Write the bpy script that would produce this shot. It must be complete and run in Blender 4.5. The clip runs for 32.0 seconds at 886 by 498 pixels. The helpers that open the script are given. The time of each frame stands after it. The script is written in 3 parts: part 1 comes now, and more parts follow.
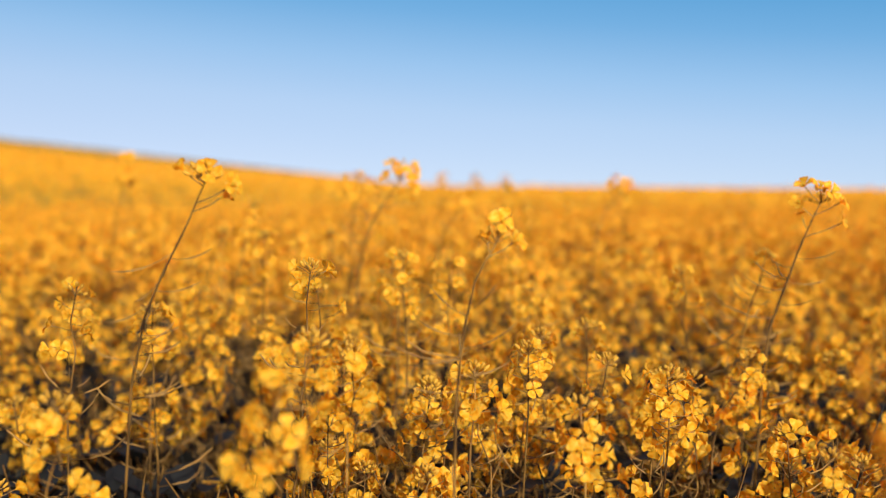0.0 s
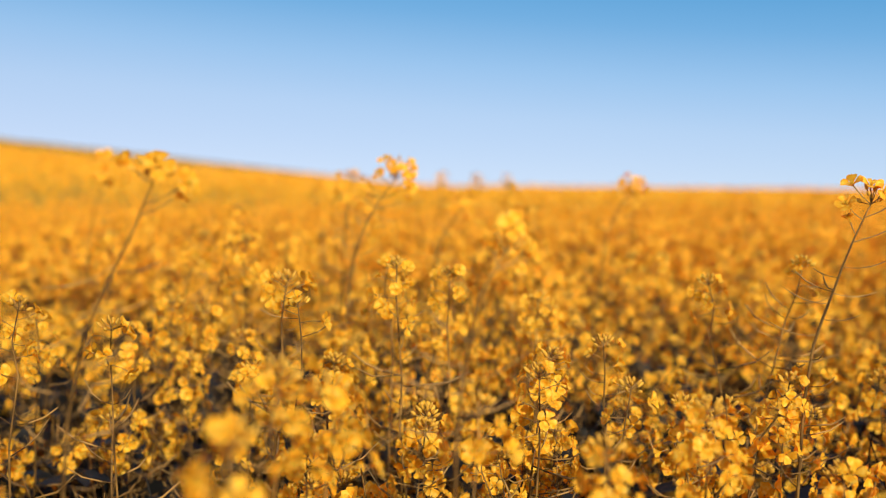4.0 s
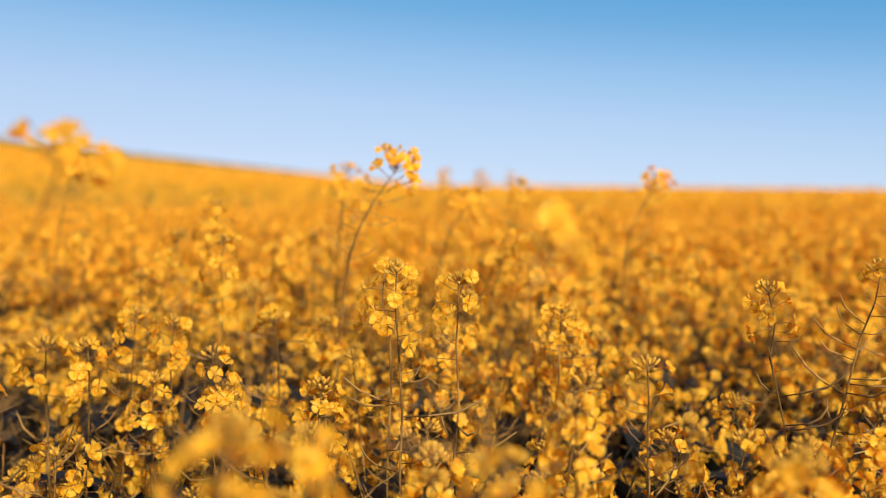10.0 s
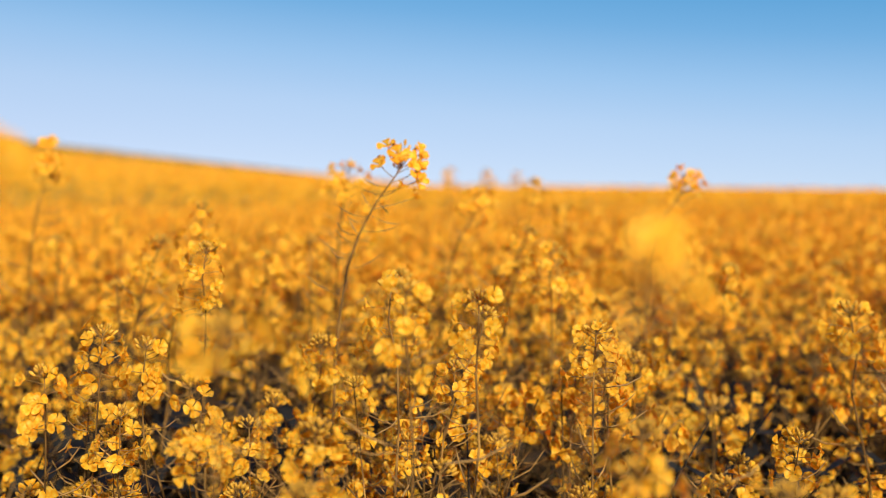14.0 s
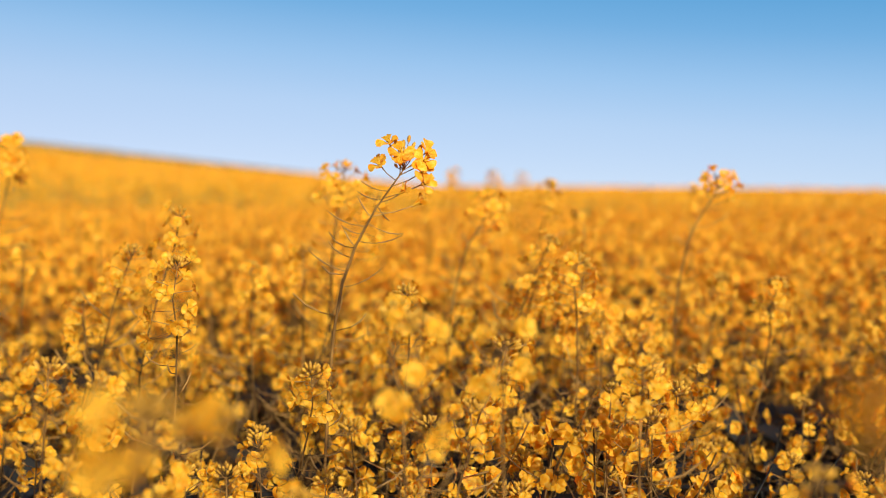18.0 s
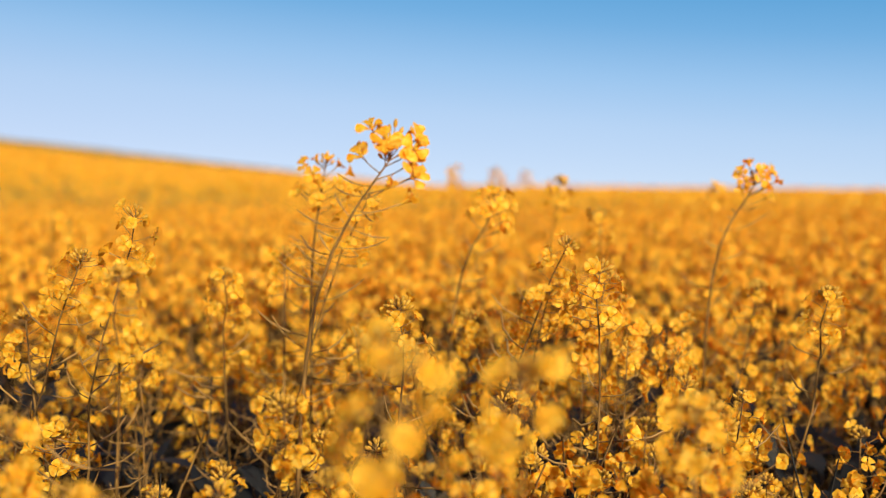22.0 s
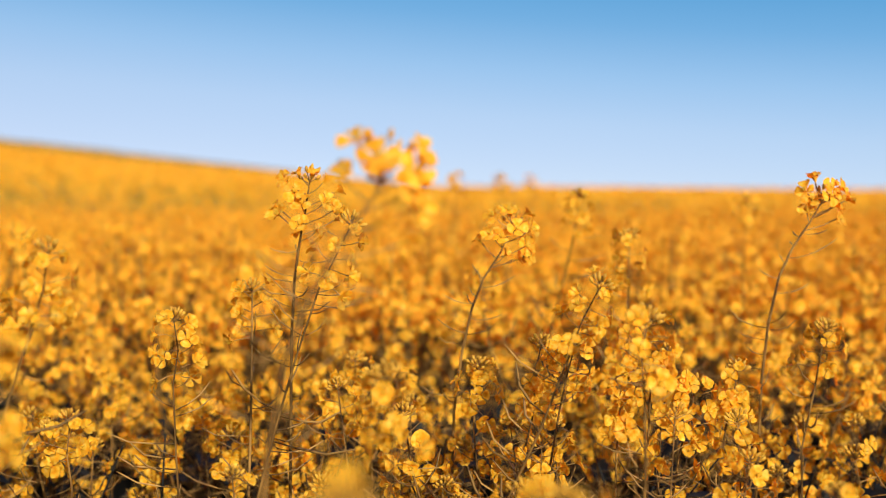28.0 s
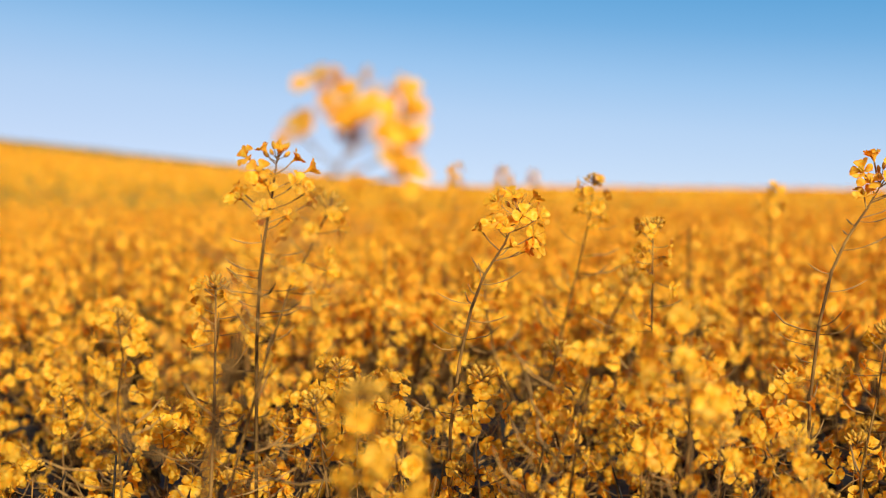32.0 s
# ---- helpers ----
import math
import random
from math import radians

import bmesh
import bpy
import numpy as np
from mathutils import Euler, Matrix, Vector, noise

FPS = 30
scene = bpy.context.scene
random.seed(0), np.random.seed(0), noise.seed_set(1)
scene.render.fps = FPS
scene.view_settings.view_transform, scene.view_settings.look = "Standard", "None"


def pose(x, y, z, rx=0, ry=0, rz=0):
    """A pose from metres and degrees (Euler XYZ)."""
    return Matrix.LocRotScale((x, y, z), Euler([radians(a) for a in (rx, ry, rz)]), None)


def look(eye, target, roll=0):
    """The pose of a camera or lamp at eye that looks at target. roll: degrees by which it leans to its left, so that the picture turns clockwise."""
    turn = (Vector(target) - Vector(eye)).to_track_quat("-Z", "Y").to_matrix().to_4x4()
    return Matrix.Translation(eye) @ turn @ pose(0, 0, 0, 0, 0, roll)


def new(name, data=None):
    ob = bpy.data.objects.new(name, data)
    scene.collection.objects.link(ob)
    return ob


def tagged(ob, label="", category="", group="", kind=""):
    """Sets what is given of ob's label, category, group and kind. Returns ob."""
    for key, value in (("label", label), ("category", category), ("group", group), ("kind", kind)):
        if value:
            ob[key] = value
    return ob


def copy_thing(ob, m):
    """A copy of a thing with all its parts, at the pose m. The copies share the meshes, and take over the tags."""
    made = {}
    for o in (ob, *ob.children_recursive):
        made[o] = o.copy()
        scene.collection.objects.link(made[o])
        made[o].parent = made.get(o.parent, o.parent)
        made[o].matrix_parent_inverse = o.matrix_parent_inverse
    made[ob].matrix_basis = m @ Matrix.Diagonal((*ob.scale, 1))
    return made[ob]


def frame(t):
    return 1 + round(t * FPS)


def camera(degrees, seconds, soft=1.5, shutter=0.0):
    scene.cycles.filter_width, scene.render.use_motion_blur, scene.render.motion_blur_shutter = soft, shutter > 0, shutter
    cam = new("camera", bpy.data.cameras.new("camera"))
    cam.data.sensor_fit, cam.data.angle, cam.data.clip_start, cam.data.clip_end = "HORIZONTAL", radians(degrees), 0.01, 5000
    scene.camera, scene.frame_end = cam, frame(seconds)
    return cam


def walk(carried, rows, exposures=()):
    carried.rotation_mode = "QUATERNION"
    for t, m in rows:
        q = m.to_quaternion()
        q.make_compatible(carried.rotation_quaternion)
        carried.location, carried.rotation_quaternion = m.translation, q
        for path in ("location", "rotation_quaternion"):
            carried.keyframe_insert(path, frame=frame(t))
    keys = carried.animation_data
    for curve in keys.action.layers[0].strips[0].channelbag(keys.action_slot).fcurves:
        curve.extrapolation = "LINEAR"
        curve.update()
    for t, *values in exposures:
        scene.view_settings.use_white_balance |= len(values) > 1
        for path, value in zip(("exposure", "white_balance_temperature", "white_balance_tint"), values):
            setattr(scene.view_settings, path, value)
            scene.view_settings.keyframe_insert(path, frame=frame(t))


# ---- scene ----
# The camera glides slowly forward, just above the flowering canopy, with a shallow depth of field.
cam = camera(45, 32.0, soft=1.0)
cam.data.dof.use_dof = True
cam.data.dof.focus_distance = 0.96
cam.data.dof.aperture_fstop = 3.4


def eye(x, y, z):
    return look((x, y, z), (x, y + 10, z - 0.59))


PATH = [
    (0.0, eye(-0.0000, 0.0003, 1.3505)),
    (0.5, eye(0.0004, 0.0181, 1.3498)),
    (1.0, eye(0.0004, 0.0359, 1.3486)),
    (1.5, eye(0.0010, 0.0537, 1.3478)),
    (2.0, eye(0.0023, 0.0716, 1.3490)),
    (2.5, eye(0.0022, 0.0894, 1.3505)),
    (3.0, eye(0.0016, 0.1068, 1.3514)),
    (3.5, eye(0.0016, 0.1236, 1.3506)),
    (5.5, eye(-0.0005, 0.1843, 1.3468)),
    (6.0, eye(-0.0018, 0.1982, 1.3461)),
    (6.5, eye(-0.0015, 0.2119, 1.3450)),
    (7.0, eye(-0.0004, 0.2258, 1.3446)),
    (7.5, eye(0.0000, 0.2402, 1.3440)),
    (8.0, eye(-0.0010, 0.2553, 1.3444)),
    (8.5, eye(-0.0020, 0.2715, 1.3449)),
    (9.0, eye(-0.0033, 0.2889, 1.3446)),
    (9.5, eye(-0.0048, 0.3075, 1.3431)),
    (10.0, eye(-0.0061, 0.3270, 1.3409)),
    (10.5, eye(-0.0074, 0.3470, 1.3386)),
    (11.0, eye(-0.0094, 0.3674, 1.3360)),
    (11.5, eye(-0.0116, 0.3877, 1.3343)),
    (12.0, eye(-0.0132, 0.4076, 1.3351)),
    (12.5, eye(-0.0143, 0.4271, 1.3385)),
    (13.0, eye(-0.0162, 0.4461, 1.3402)),
    (13.5, eye(-0.0179, 0.4647, 1.3406)),
    (14.0, eye(-0.0201, 0.4831, 1.3420)),
    (14.5, eye(-0.0221, 0.5017, 1.3427)),
    (16.5, eye(-0.0280, 0.5822, 1.3429)),
    (17.0, eye(-0.0294, 0.6042, 1.3442)),
    (17.5, eye(-0.0303, 0.6268, 1.3451)),
    (18.0, eye(-0.0314, 0.6498, 1.3457)),
    (18.5, eye(-0.0322, 0.6728, 1.3454)),
    (19.0, eye(-0.0332, 0.6956, 1.3454)),
    (19.5, eye(-0.0338, 0.7179, 1.3456)),
    (20.0, eye(-0.0349, 0.7395, 1.3458)),
    (20.5, eye(-0.0350, 0.7604, 1.3448)),
    (21.0, eye(-0.0348, 0.7807, 1.3438)),
    (21.5, eye(-0.0337, 0.8003, 1.3422)),
    (22.0, eye(-0.0316, 0.8190, 1.3413)),
    (22.5, eye(-0.0303, 0.8370, 1.3431)),
    (23.0, eye(-0.0311, 0.8545, 1.3475)),
    (23.5, eye(-0.0315, 0.8719, 1.3520)),
    (24.0, eye(-0.0300, 0.8897, 1.3562)),
    (24.5, eye(-0.0288, 0.9080, 1.3572)),
    (25.0, eye(-0.0286, 0.9267, 1.3580)),
    (25.5, eye(-0.0294, 0.9456, 1.3602)),
    (27.5, eye(-0.0326, 1.0241, 1.3608)),
    (28.0, eye(-0.0328, 1.0444, 1.3603)),
    (28.5, eye(-0.0313, 1.0650, 1.3586)),
    (29.0, eye(-0.0299, 1.0855, 1.3566)),
    (29.5, eye(-0.0290, 1.1056, 1.3536)),
    (30.0, eye(-0.0288, 1.1252, 1.3499)),
    (30.5, eye(-0.0281, 1.1444, 1.3472)),
    (31.0, eye(-0.0285, 1.1630, 1.3452)),
    (31.5, eye(-0.0291, 1.1815, 1.3435)),
    (32.0, eye(-0.0303, 1.2000, 1.3431)),
]
walk(cam, PATH)

# ---- world, sun ----
SUN_ELEVATION, SUN_FROM = radians(25), Vector((0.36, -0.93, 0))   # low sun behind the camera, to its right
world = bpy.data.worlds.new("world")
scene.world = world
world.use_nodes = True
wt = world.node_tree
wt.nodes.clear()
coord = wt.nodes.new("ShaderNodeTexCoord")
stretch = wt.nodes.new("ShaderNodeMapping")
stretch.inputs["Scale"].default_value = (1, 1, 1.8)
stretch.inputs["Location"].default_value = (0, 0, 0.10)
sky = wt.nodes.new("ShaderNodeTexSky")
sky.sky_type = "NISHITA"
sky.sun_disc = False
sky.sun_elevation = SUN_ELEVATION
sky.sun_rotation = math.atan2(SUN_FROM.x, SUN_FROM.y)
sky.altitude, sky.air_density, sky.dust_density, sky.ozone_density = 200, 1.0, 0.4, 1.5
scale_sky = wt.nodes.new("ShaderNodeVectorMath")
scale_sky.operation = "SCALE"
scale_sky.inputs["Scale"].default_value = 0.17
# clear evening sky: pale at the horizon, deep blue above, a little deeper away from the sun
tilt = wt.nodes.new("ShaderNodeVectorMath")
tilt.operation = "DOT_PRODUCT"
tilt.inputs[1].default_value = (0.083, 0, 1.04)
ramp = wt.nodes.new("ShaderNodeValToRGB")
els = ramp.color_ramp.elements
els[0].position, els[0].color = 0.0, (0.60, 0.69, 0.90, 1)
els[1].position, els[1].color = 1.0, (0.07, 0.09, 0.22, 1)
for at, colour in ((0.07, (0.49, 0.66, 0.91)), (0.115, (0.34, 0.585, 0.89)), (0.165, (0.16, 0.45, 0.80)), (0.21, (0.075, 0.37, 0.73)), (0.4, (0.11, 0.16, 0.40))):
    e = els.new(at)
    e.color = (*colour, 1)
blend = wt.nodes.new("ShaderNodeMixRGB")
blend.inputs["Fac"].default_value = 0.2
back = wt.nodes.new("ShaderNodeBackground")
back.inputs["Strength"].default_value = 0.96
wout = wt.nodes.new("ShaderNodeOutputWorld")
wt.links.new(coord.outputs["Generated"], stretch.inputs["Vector"])
wt.links.new(stretch.outputs["Vector"], sky.inputs["Vector"])
wt.links.new(sky.outputs["Color"], scale_sky.inputs[0])
wt.links.new(coord.outputs["Generated"], tilt.inputs[0])
wt.links.new(tilt.outputs["Value"], ramp.inputs["Fac"])
wt.links.new(ramp.outputs["Color"], blend.inputs["Color1"])
wt.links.new(scale_sky.outputs["Vector"], blend.inputs["Color2"])
# the low sun's side of the sky, out of view: warm glow added as fill for shaded petals
sunward = wt.nodes.new("ShaderNodeVectorMath")
sunward.operation = "DOT_PRODUCT"
sunward.inputs[1].default_value = SUN_FROM.normalized() * math.cos(SUN_ELEVATION) + Vector((0, 0, math.sin(SUN_ELEVATION)))
spread = wt.nodes.new("ShaderNodeMapRange")
spread.interpolation_type = "SMOOTHSTEP"
spread.inputs["From Min"].default_value, spread.inputs["From Max"].default_value = 0.05, 1.0
glow = wt.nodes.new("ShaderNodeMixRGB")
glow.inputs["Color2"].default_value = (1.0, 0.84, 0.50, 1)
wt.links.new(coord.outputs["Generated"], sunward.inputs[0])
wt.links.new(sunward.outputs["Value"], spread.inputs["Value"])
wt.links.new(spread.outputs["Result"], glow.inputs["Fac"])
wt.links.new(blend.outputs["Color"], glow.inputs["Color1"])
wt.links.new(glow.outputs["Color"], back.inputs["Color"])
wt.links.new(back.outputs["Background"], wout.inputs["Surface"])

sun_data = bpy.data.lights.new("sun", "SUN")
sun_data.energy, sun_data.angle, sun_data.color = 5.15, radians(0.6), (1.0, 0.83, 0.56)
sun = new("sun", sun_data)
sun_dir = SUN_FROM.normalized() * math.cos(SUN_ELEVATION) + Vector((0, 0, math.sin(SUN_ELEVATION)))
sun.matrix_world = look(sun_dir * 50, (0, 0, 0))


# ---- materials ----
def material(name, colours, scale=60, rough=0.6, bump=0.0, through_light=0.0, per_object=0.12, big=0.0, gloss=0.3, inner=None):
    """A leaf, petal, stem or soil surface: two or three colours mixed by noise, varied piece by piece."""
    mat = bpy.data.materials.new(name)
    mat.use_nodes = True
    nt = mat.node_tree
    nt.nodes.clear()
    add, link = nt.nodes.new, nt.links.new
    pos = add("ShaderNodeTexCoord")
    grain = add("ShaderNodeTexNoise")
    grain.inputs["Scale"].default_value, grain.inputs["Detail"].default_value = scale, 4
    link(pos.outputs["Object"], grain.inputs["Vector"])
    ramp = add("ShaderNodeValToRGB")
    els = ramp.color_ramp.elements
    els[0].position, els[0].color = 0.3, (*colours[0], 1)
    els[1].position, els[1].color = 0.7, (*colours[-1], 1)
    if len(colours) == 3:
        mid = els.new(0.5)
        mid.color = (*colours[1], 1)
    link(grain.outputs["Fac"], ramp.inputs["Fac"])
    colour = ramp.outputs["Color"]
    geo, info = add("ShaderNodeNewGeometry"), add("ShaderNodeObjectInfo")
    both = add("ShaderNodeMath")
    both.operation = "ADD"
    link(geo.outputs["Random Per Island"], both.inputs[0])
    link(info.outputs["Random"], both.inputs[1])
    frac = add("ShaderNodeMath")
    frac.operation = "FRACT"
    link(both.outputs[0], frac.inputs[0])
    value = add("ShaderNodeMapRange")
    value.inputs["To Min"].default_value, value.inputs["To Max"].default_value = 1 - per_object, 1 + per_object
    link(frac.outputs[0], value.inputs["Value"])
    if big:
        patch = add("ShaderNodeTexNoise")
        patch.inputs["Scale"].default_value, patch.inputs["Detail"].default_value = big, 5
        link(pos.outputs["Object"], patch.inputs["Vector"])
        spread = add("ShaderNodeMapRange")
        spread.inputs["From Min"].default_value, spread.inputs["From Max"].default_value = 0.3, 0.7
        spread.inputs["To Min"].default_value, spread.inputs["To Max"].default_value = 0.7, 1.15
        link(patch.outputs["Fac"], spread.inputs["Value"])
        times = add("ShaderNodeMath")
        times.operation = "MULTIPLY"
        link(value.outputs["Result"], times.inputs[0])
        link(spread.outputs["Result"], times.inputs[1])
        strength = times.outputs[0]
    else:
        strength = value.outputs["Result"]
    hsv = add("ShaderNodeHueSaturation")
    link(strength, hsv.inputs["Value"])
    link(colour, hsv.inputs["Color"])
    bsdf = add("ShaderNodeBsdfPrincipled")
    bsdf.inputs["Roughness"].default_value = rough
    bsdf.inputs["Specular IOR Level"].default_value = gloss
    link(hsv.outputs["Color"], bsdf.inputs["Base Color"])
    if bump:
        relief = add("ShaderNodeBump")
        relief.inputs["Strength"].default_value, relief.inputs["Distance"].default_value = bump, 0.002
        link(grain.outputs["Fac"], relief.inputs["Height"])
        link(relief.outputs["Normal"], bsdf.inputs["Normal"])
    out = add("ShaderNodeOutputMaterial")
    surface = bsdf.outputs[0]
    if through_light:
        glow = add("ShaderNodeBsdfTranslucent")
        link(hsv.outputs["Color"], glow.inputs["Color"])
        if inner:      # light that passes through the tissue comes out deeper in hue
            deep = add("ShaderNodeMixRGB")
            deep.blend_type = "MULTIPLY"
            deep.inputs["Fac"].default_value = 1.0
            deep.inputs["Color2"].default_value = (*inner, 1)
            link(hsv.outputs["Color"], deep.inputs["Color1"])
            link(deep.outputs["Color"], glow.inputs["Color"])
        mix = add("ShaderNodeMixShader")
        mix.inputs["Fac"].default_value = through_light
        link(bsdf.outputs[0], mix.inputs[1])
        link(glow.outputs[0], mix.inputs[2])
        surface = mix.outputs[0]
    link(surface, out.inputs["Surface"])
    return mat


PETAL = material("petal", ((0.86, 0.38, 0.012), (0.95, 0.585, 0.044), (0.985, 0.785, 0.18)), 240, 0.48, 0.2, 0.46, 0.22, 0, 0.20, (1.0, 0.38, 0.06))
CENTRE = material("flower_centre", ((0.55, 0.36, 0.03), (0.70, 0.40, 0.03)), 400, 0.6)
BUD = material("bud", ((0.40, 0.22, 0.028), (0.72, 0.45, 0.070)), 150, 0.55, 0.1, 0.1)
STEM = material("stem", ((0.040, 0.021, 0.010), (0.14, 0.082, 0.029), (0.34, 0.205, 0.064)), 28, 0.6, 0.3, 0, 0.35, 0, 0.15)
POD = material("pod", ((0.05, 0.028, 0.014), (0.32, 0.20, 0.070), (0.12, 0.065, 0.028)), 38, 0.5, 0.2, 0, 0.4)
# foliage near black: the shade in the canopy gaps is put into its colour
SHADE_LEAF = material("shade_leaf", ((0.008, 0.010, 0.014), (0.018, 0.021, 0.027)), 30, 0.6, 0.2, 0.1)
SOIL = material("soil", ((0.040, 0.034, 0.032), (0.075, 0.064, 0.058)), 25, 0.95, 0.6, 0, 0.0, 1.5)
CANOPY = material("canopy", ((0.27, 0.150, 0.004), (0.38, 0.245, 0.007), (0.47, 0.333, 0.011)), 9, 0.8, 0.5, 0, 0.0, 0.09)
MATS = (PETAL, CENTRE, BUD, STEM, POD, SHADE_LEAF)


# ---- mesh building ----
class Build:
    """Collects vertices and faces, with a material for each face."""

    def __init__(self):
        self.v, self.f, self.m = [], [], []

    def tube(self, pts, radii, sides, mat, cap=True):
        base = len(self.v)
        pts = [Vector(p) for p in pts]
        for i, p in enumerate(pts):
            d = (pts[min(i + 1, len(pts) - 1)] - pts[max(i - 1, 0)]).normalized()
            a = d.orthogonal().normalized() if i == 0 else (side - d * side.dot(d)).normalized()
            side = a
            b = d.cross(a)
            for k in range(sides):
                w = 2 * math.pi * k / sides
                self.v.append(p + (a * math.cos(w) + b * math.sin(w)) * radii[i])
        for i in range(len(pts) - 1):
            for k in range(sides):
                q = base + i * sides
                self.f.append((q + k, q + (k + 1) % sides, q + sides + (k + 1) % sides, q + sides + k))
                self.m.append(mat)
        if cap:
            self.f.append(tuple(range(len(self.v) - sides, len(self.v))))
            self.m.append(mat)

    def sheet(self, grid, mat):
        """A sheet from rows of points, all equally long."""
        base, n = len(self.v), len(grid[0])
        for row in grid:
            self.v.extend(row)
        for i in range(len(grid) - 1):
            for k in range(n - 1):
                q = base + i * n + k
                self.f.append((q, q + 1, q + n + 1, q + n))
                self.m.append(mat)

    def flower(self, m, rng, size=0.0115, spread=1.0, fine=True):
        """Four rounded petals on narrow claws, round a cluster of stamens; the flower faces its z."""
        for k in range(4):
            turn = m @ Matrix.Rotation(math.pi / 2 * k + rng.uniform(-0.14, 0.14), 4, "Z")
            s = size * rng.uniform(0.88, 1.1)
            open_ = spread * rng.uniform(0.72, 1.12)
            droop = rng.uniform(-0.10, 0.22)
            if fine:
                rows = ((0.10, 0.08), (0.38, 0.20), (0.60, 0.45), (0.84, 0.57), (1.02, 0.46), (1.12, 0.20))
            else:
                rows = ((0.12, 0.14), (0.55, 0.54), (1.0, 0.42))
            grid = []
            curl, fold, wave = rng.uniform(-0.22, 0.30), rng.uniform(0.05, 0.30), rng.uniform(0, 6.28)
            for r, w in rows:
                out = s * r * math.sin(min(1.0, 0.35 + r) * open_ * 1.45)
                up = s * (0.42 * min(r, 0.5) * 2 + 0.55 * r * (1 - min(1, open_)) - droop * r * r)
                cup = s * fold * w
                up += s * curl * max(0.0, r - 0.6)
                cols = (-1, -0.5, 0, 0.5, 1) if fine else (-1, 1)
                grid.append([turn @ Vector((out, s * w * c, up + cup * abs(c) * 1.3 + s * (0.075 * r * math.sin(wave + 5 * c + 4 * r) + rng.uniform(-0.045, 0.045)))) for c in cols])
            self.sheet(grid, 0)
        if fine:
            for k in range(5):
                w = k * 1.2566 + rng.uniform(-0.3, 0.3)
                tip = Vector((math.cos(w) * size * 0.2, math.sin(w) * size * 0.2, size * 0.72))
                self.tube([m @ Vector((0, 0, 0)), m @ tip], (size * 0.05, size * 0.07), 3, 1)

    def bud(self, a, d, length, width, mat=2, sides=5):
        d = d.normalized()
        pts = [a, a + d * length * 0.3, a + d * length * 0.72, a + d * length]
        self.tube(pts, (width * 0.5, width, width * 0.95, width * 0.4), sides, mat)

    def pod(self, a, axis, w, rng, stalk, length, rise=0.9, thick=0.0008):
        """A slender seed pod on a thin stalk that leaves the stem and bends upwards."""
        side = axis.orthogonal().normalized()
        out = Matrix.Rotation(w, 3, axis) @ side
        d0 = (out + axis * rng.uniform(0.0, 0.4)).normalized()
        d1 = (d0 + axis * rise * rng.uniform(-0.2, 0.7) + Vector((rng.uniform(-.2, .2), rng.uniform(-.2, .2), rng.uniform(-.05, .25)))).normalized()
        p1 = a + d0 * stalk
        p2 = p1 + (d0 * 0.4 + d1 * 0.6) * length * 0.5
        p3 = p2 + (d1 + axis * rng.uniform(0.1, 0.6)).normalized() * length * 0.5
        self.tube([a, a + d0 * stalk * 0.6, p1], (0.0006, 0.0005, 0.0006), 3, 3, False)
        self.tube([p1, p1 + (p2 - p1) * 0.4, p2, p2 + (p3 - p2) * 0.7, p3], (0.0006, thick, thick * 1.05, thick * 0.8, 0.0003), 4, 4)

    def mesh(self, name, mats=MATS):
        used = sorted(set(self.m))
        me = bpy.data.meshes.new(name)
        me.from_pydata([tuple(p) for p in self.v], [], self.f)
        for k in used:
            me.materials.append(mats[k])
        me.polygons.foreach_set("material_index", [used.index(k) for k in self.m])
        me.polygons.foreach_set("use_smooth", [True] * len(self.f))
        me.update()
        return me


def part(name, mesh, parent, label="", m=None):
    ob = new(name, mesh)
    ob.parent = parent
    if m is not None:
        ob.matrix_basis = m
    if label:
        ob["label"] = label
    return ob


def aim(p, d, spin=0.0):
    """A pose at p whose z points along d."""
    return Matrix.Translation(p) @ Vector(d).to_track_quat("Z", "Y").to_matrix().to_4x4() @ Matrix.Rotation(spin, 4, "Z")


def curve_points(a, b, bow, n):
    """Points from a to b along a line bowed by the vector bow."""
    return [a.lerp(b, i / (n - 1)) + bow * 4 * (i / (n - 1)) * (1 - i / (n - 1)) for i in range(n)]


def along(pts, s):
    """The point and direction at the fraction s of a line of points."""
    steps = [(pts[i + 1] - pts[i]).length for i in range(len(pts) - 1)]
    left = max(0.0, min(0.9999, s)) * sum(steps)
    for i, step in enumerate(steps):
        if left <= step:
            break
        left -= step
    return pts[i].lerp(pts[i + 1], left / step), (pts[i + 1] - pts[i]).normalized()


# single blossoms, shared by all flower heads that show them one by one
rng0 = random.Random(5)
BLOSSOMS = []
for spread in (1.0, 0.9, 0.8, 0.65, 0.5, 1.05):
    bl = Build()
    stalk = 0.0195
    bl.tube([Vector((0, 0, 0)), Vector((0.001, 0, stalk * 0.6)), Vector((0, 0.001, stalk))], (0.0005, 0.00045, 0.0008), 3, 4, False)
    bl.flower(Matrix.Translation((0, 0.001, stalk)) @ Matrix.Rotation(rng0.uniform(-0.5, 0.5), 4, "X"), rng0, 0.0094, spread)
    BLOSSOMS.append(bl.mesh("blossom"))
PODS = []
for k in range(6):
    bl = Build()
    bl.pod(Vector((0, 0, 0)), Vector((0, 0, 1)), 0, rng0, rng0.uniform(0.012, 0.018), rng0.uniform(0.018, 0.038))
    PODS.append(bl.mesh("seed_pod"))


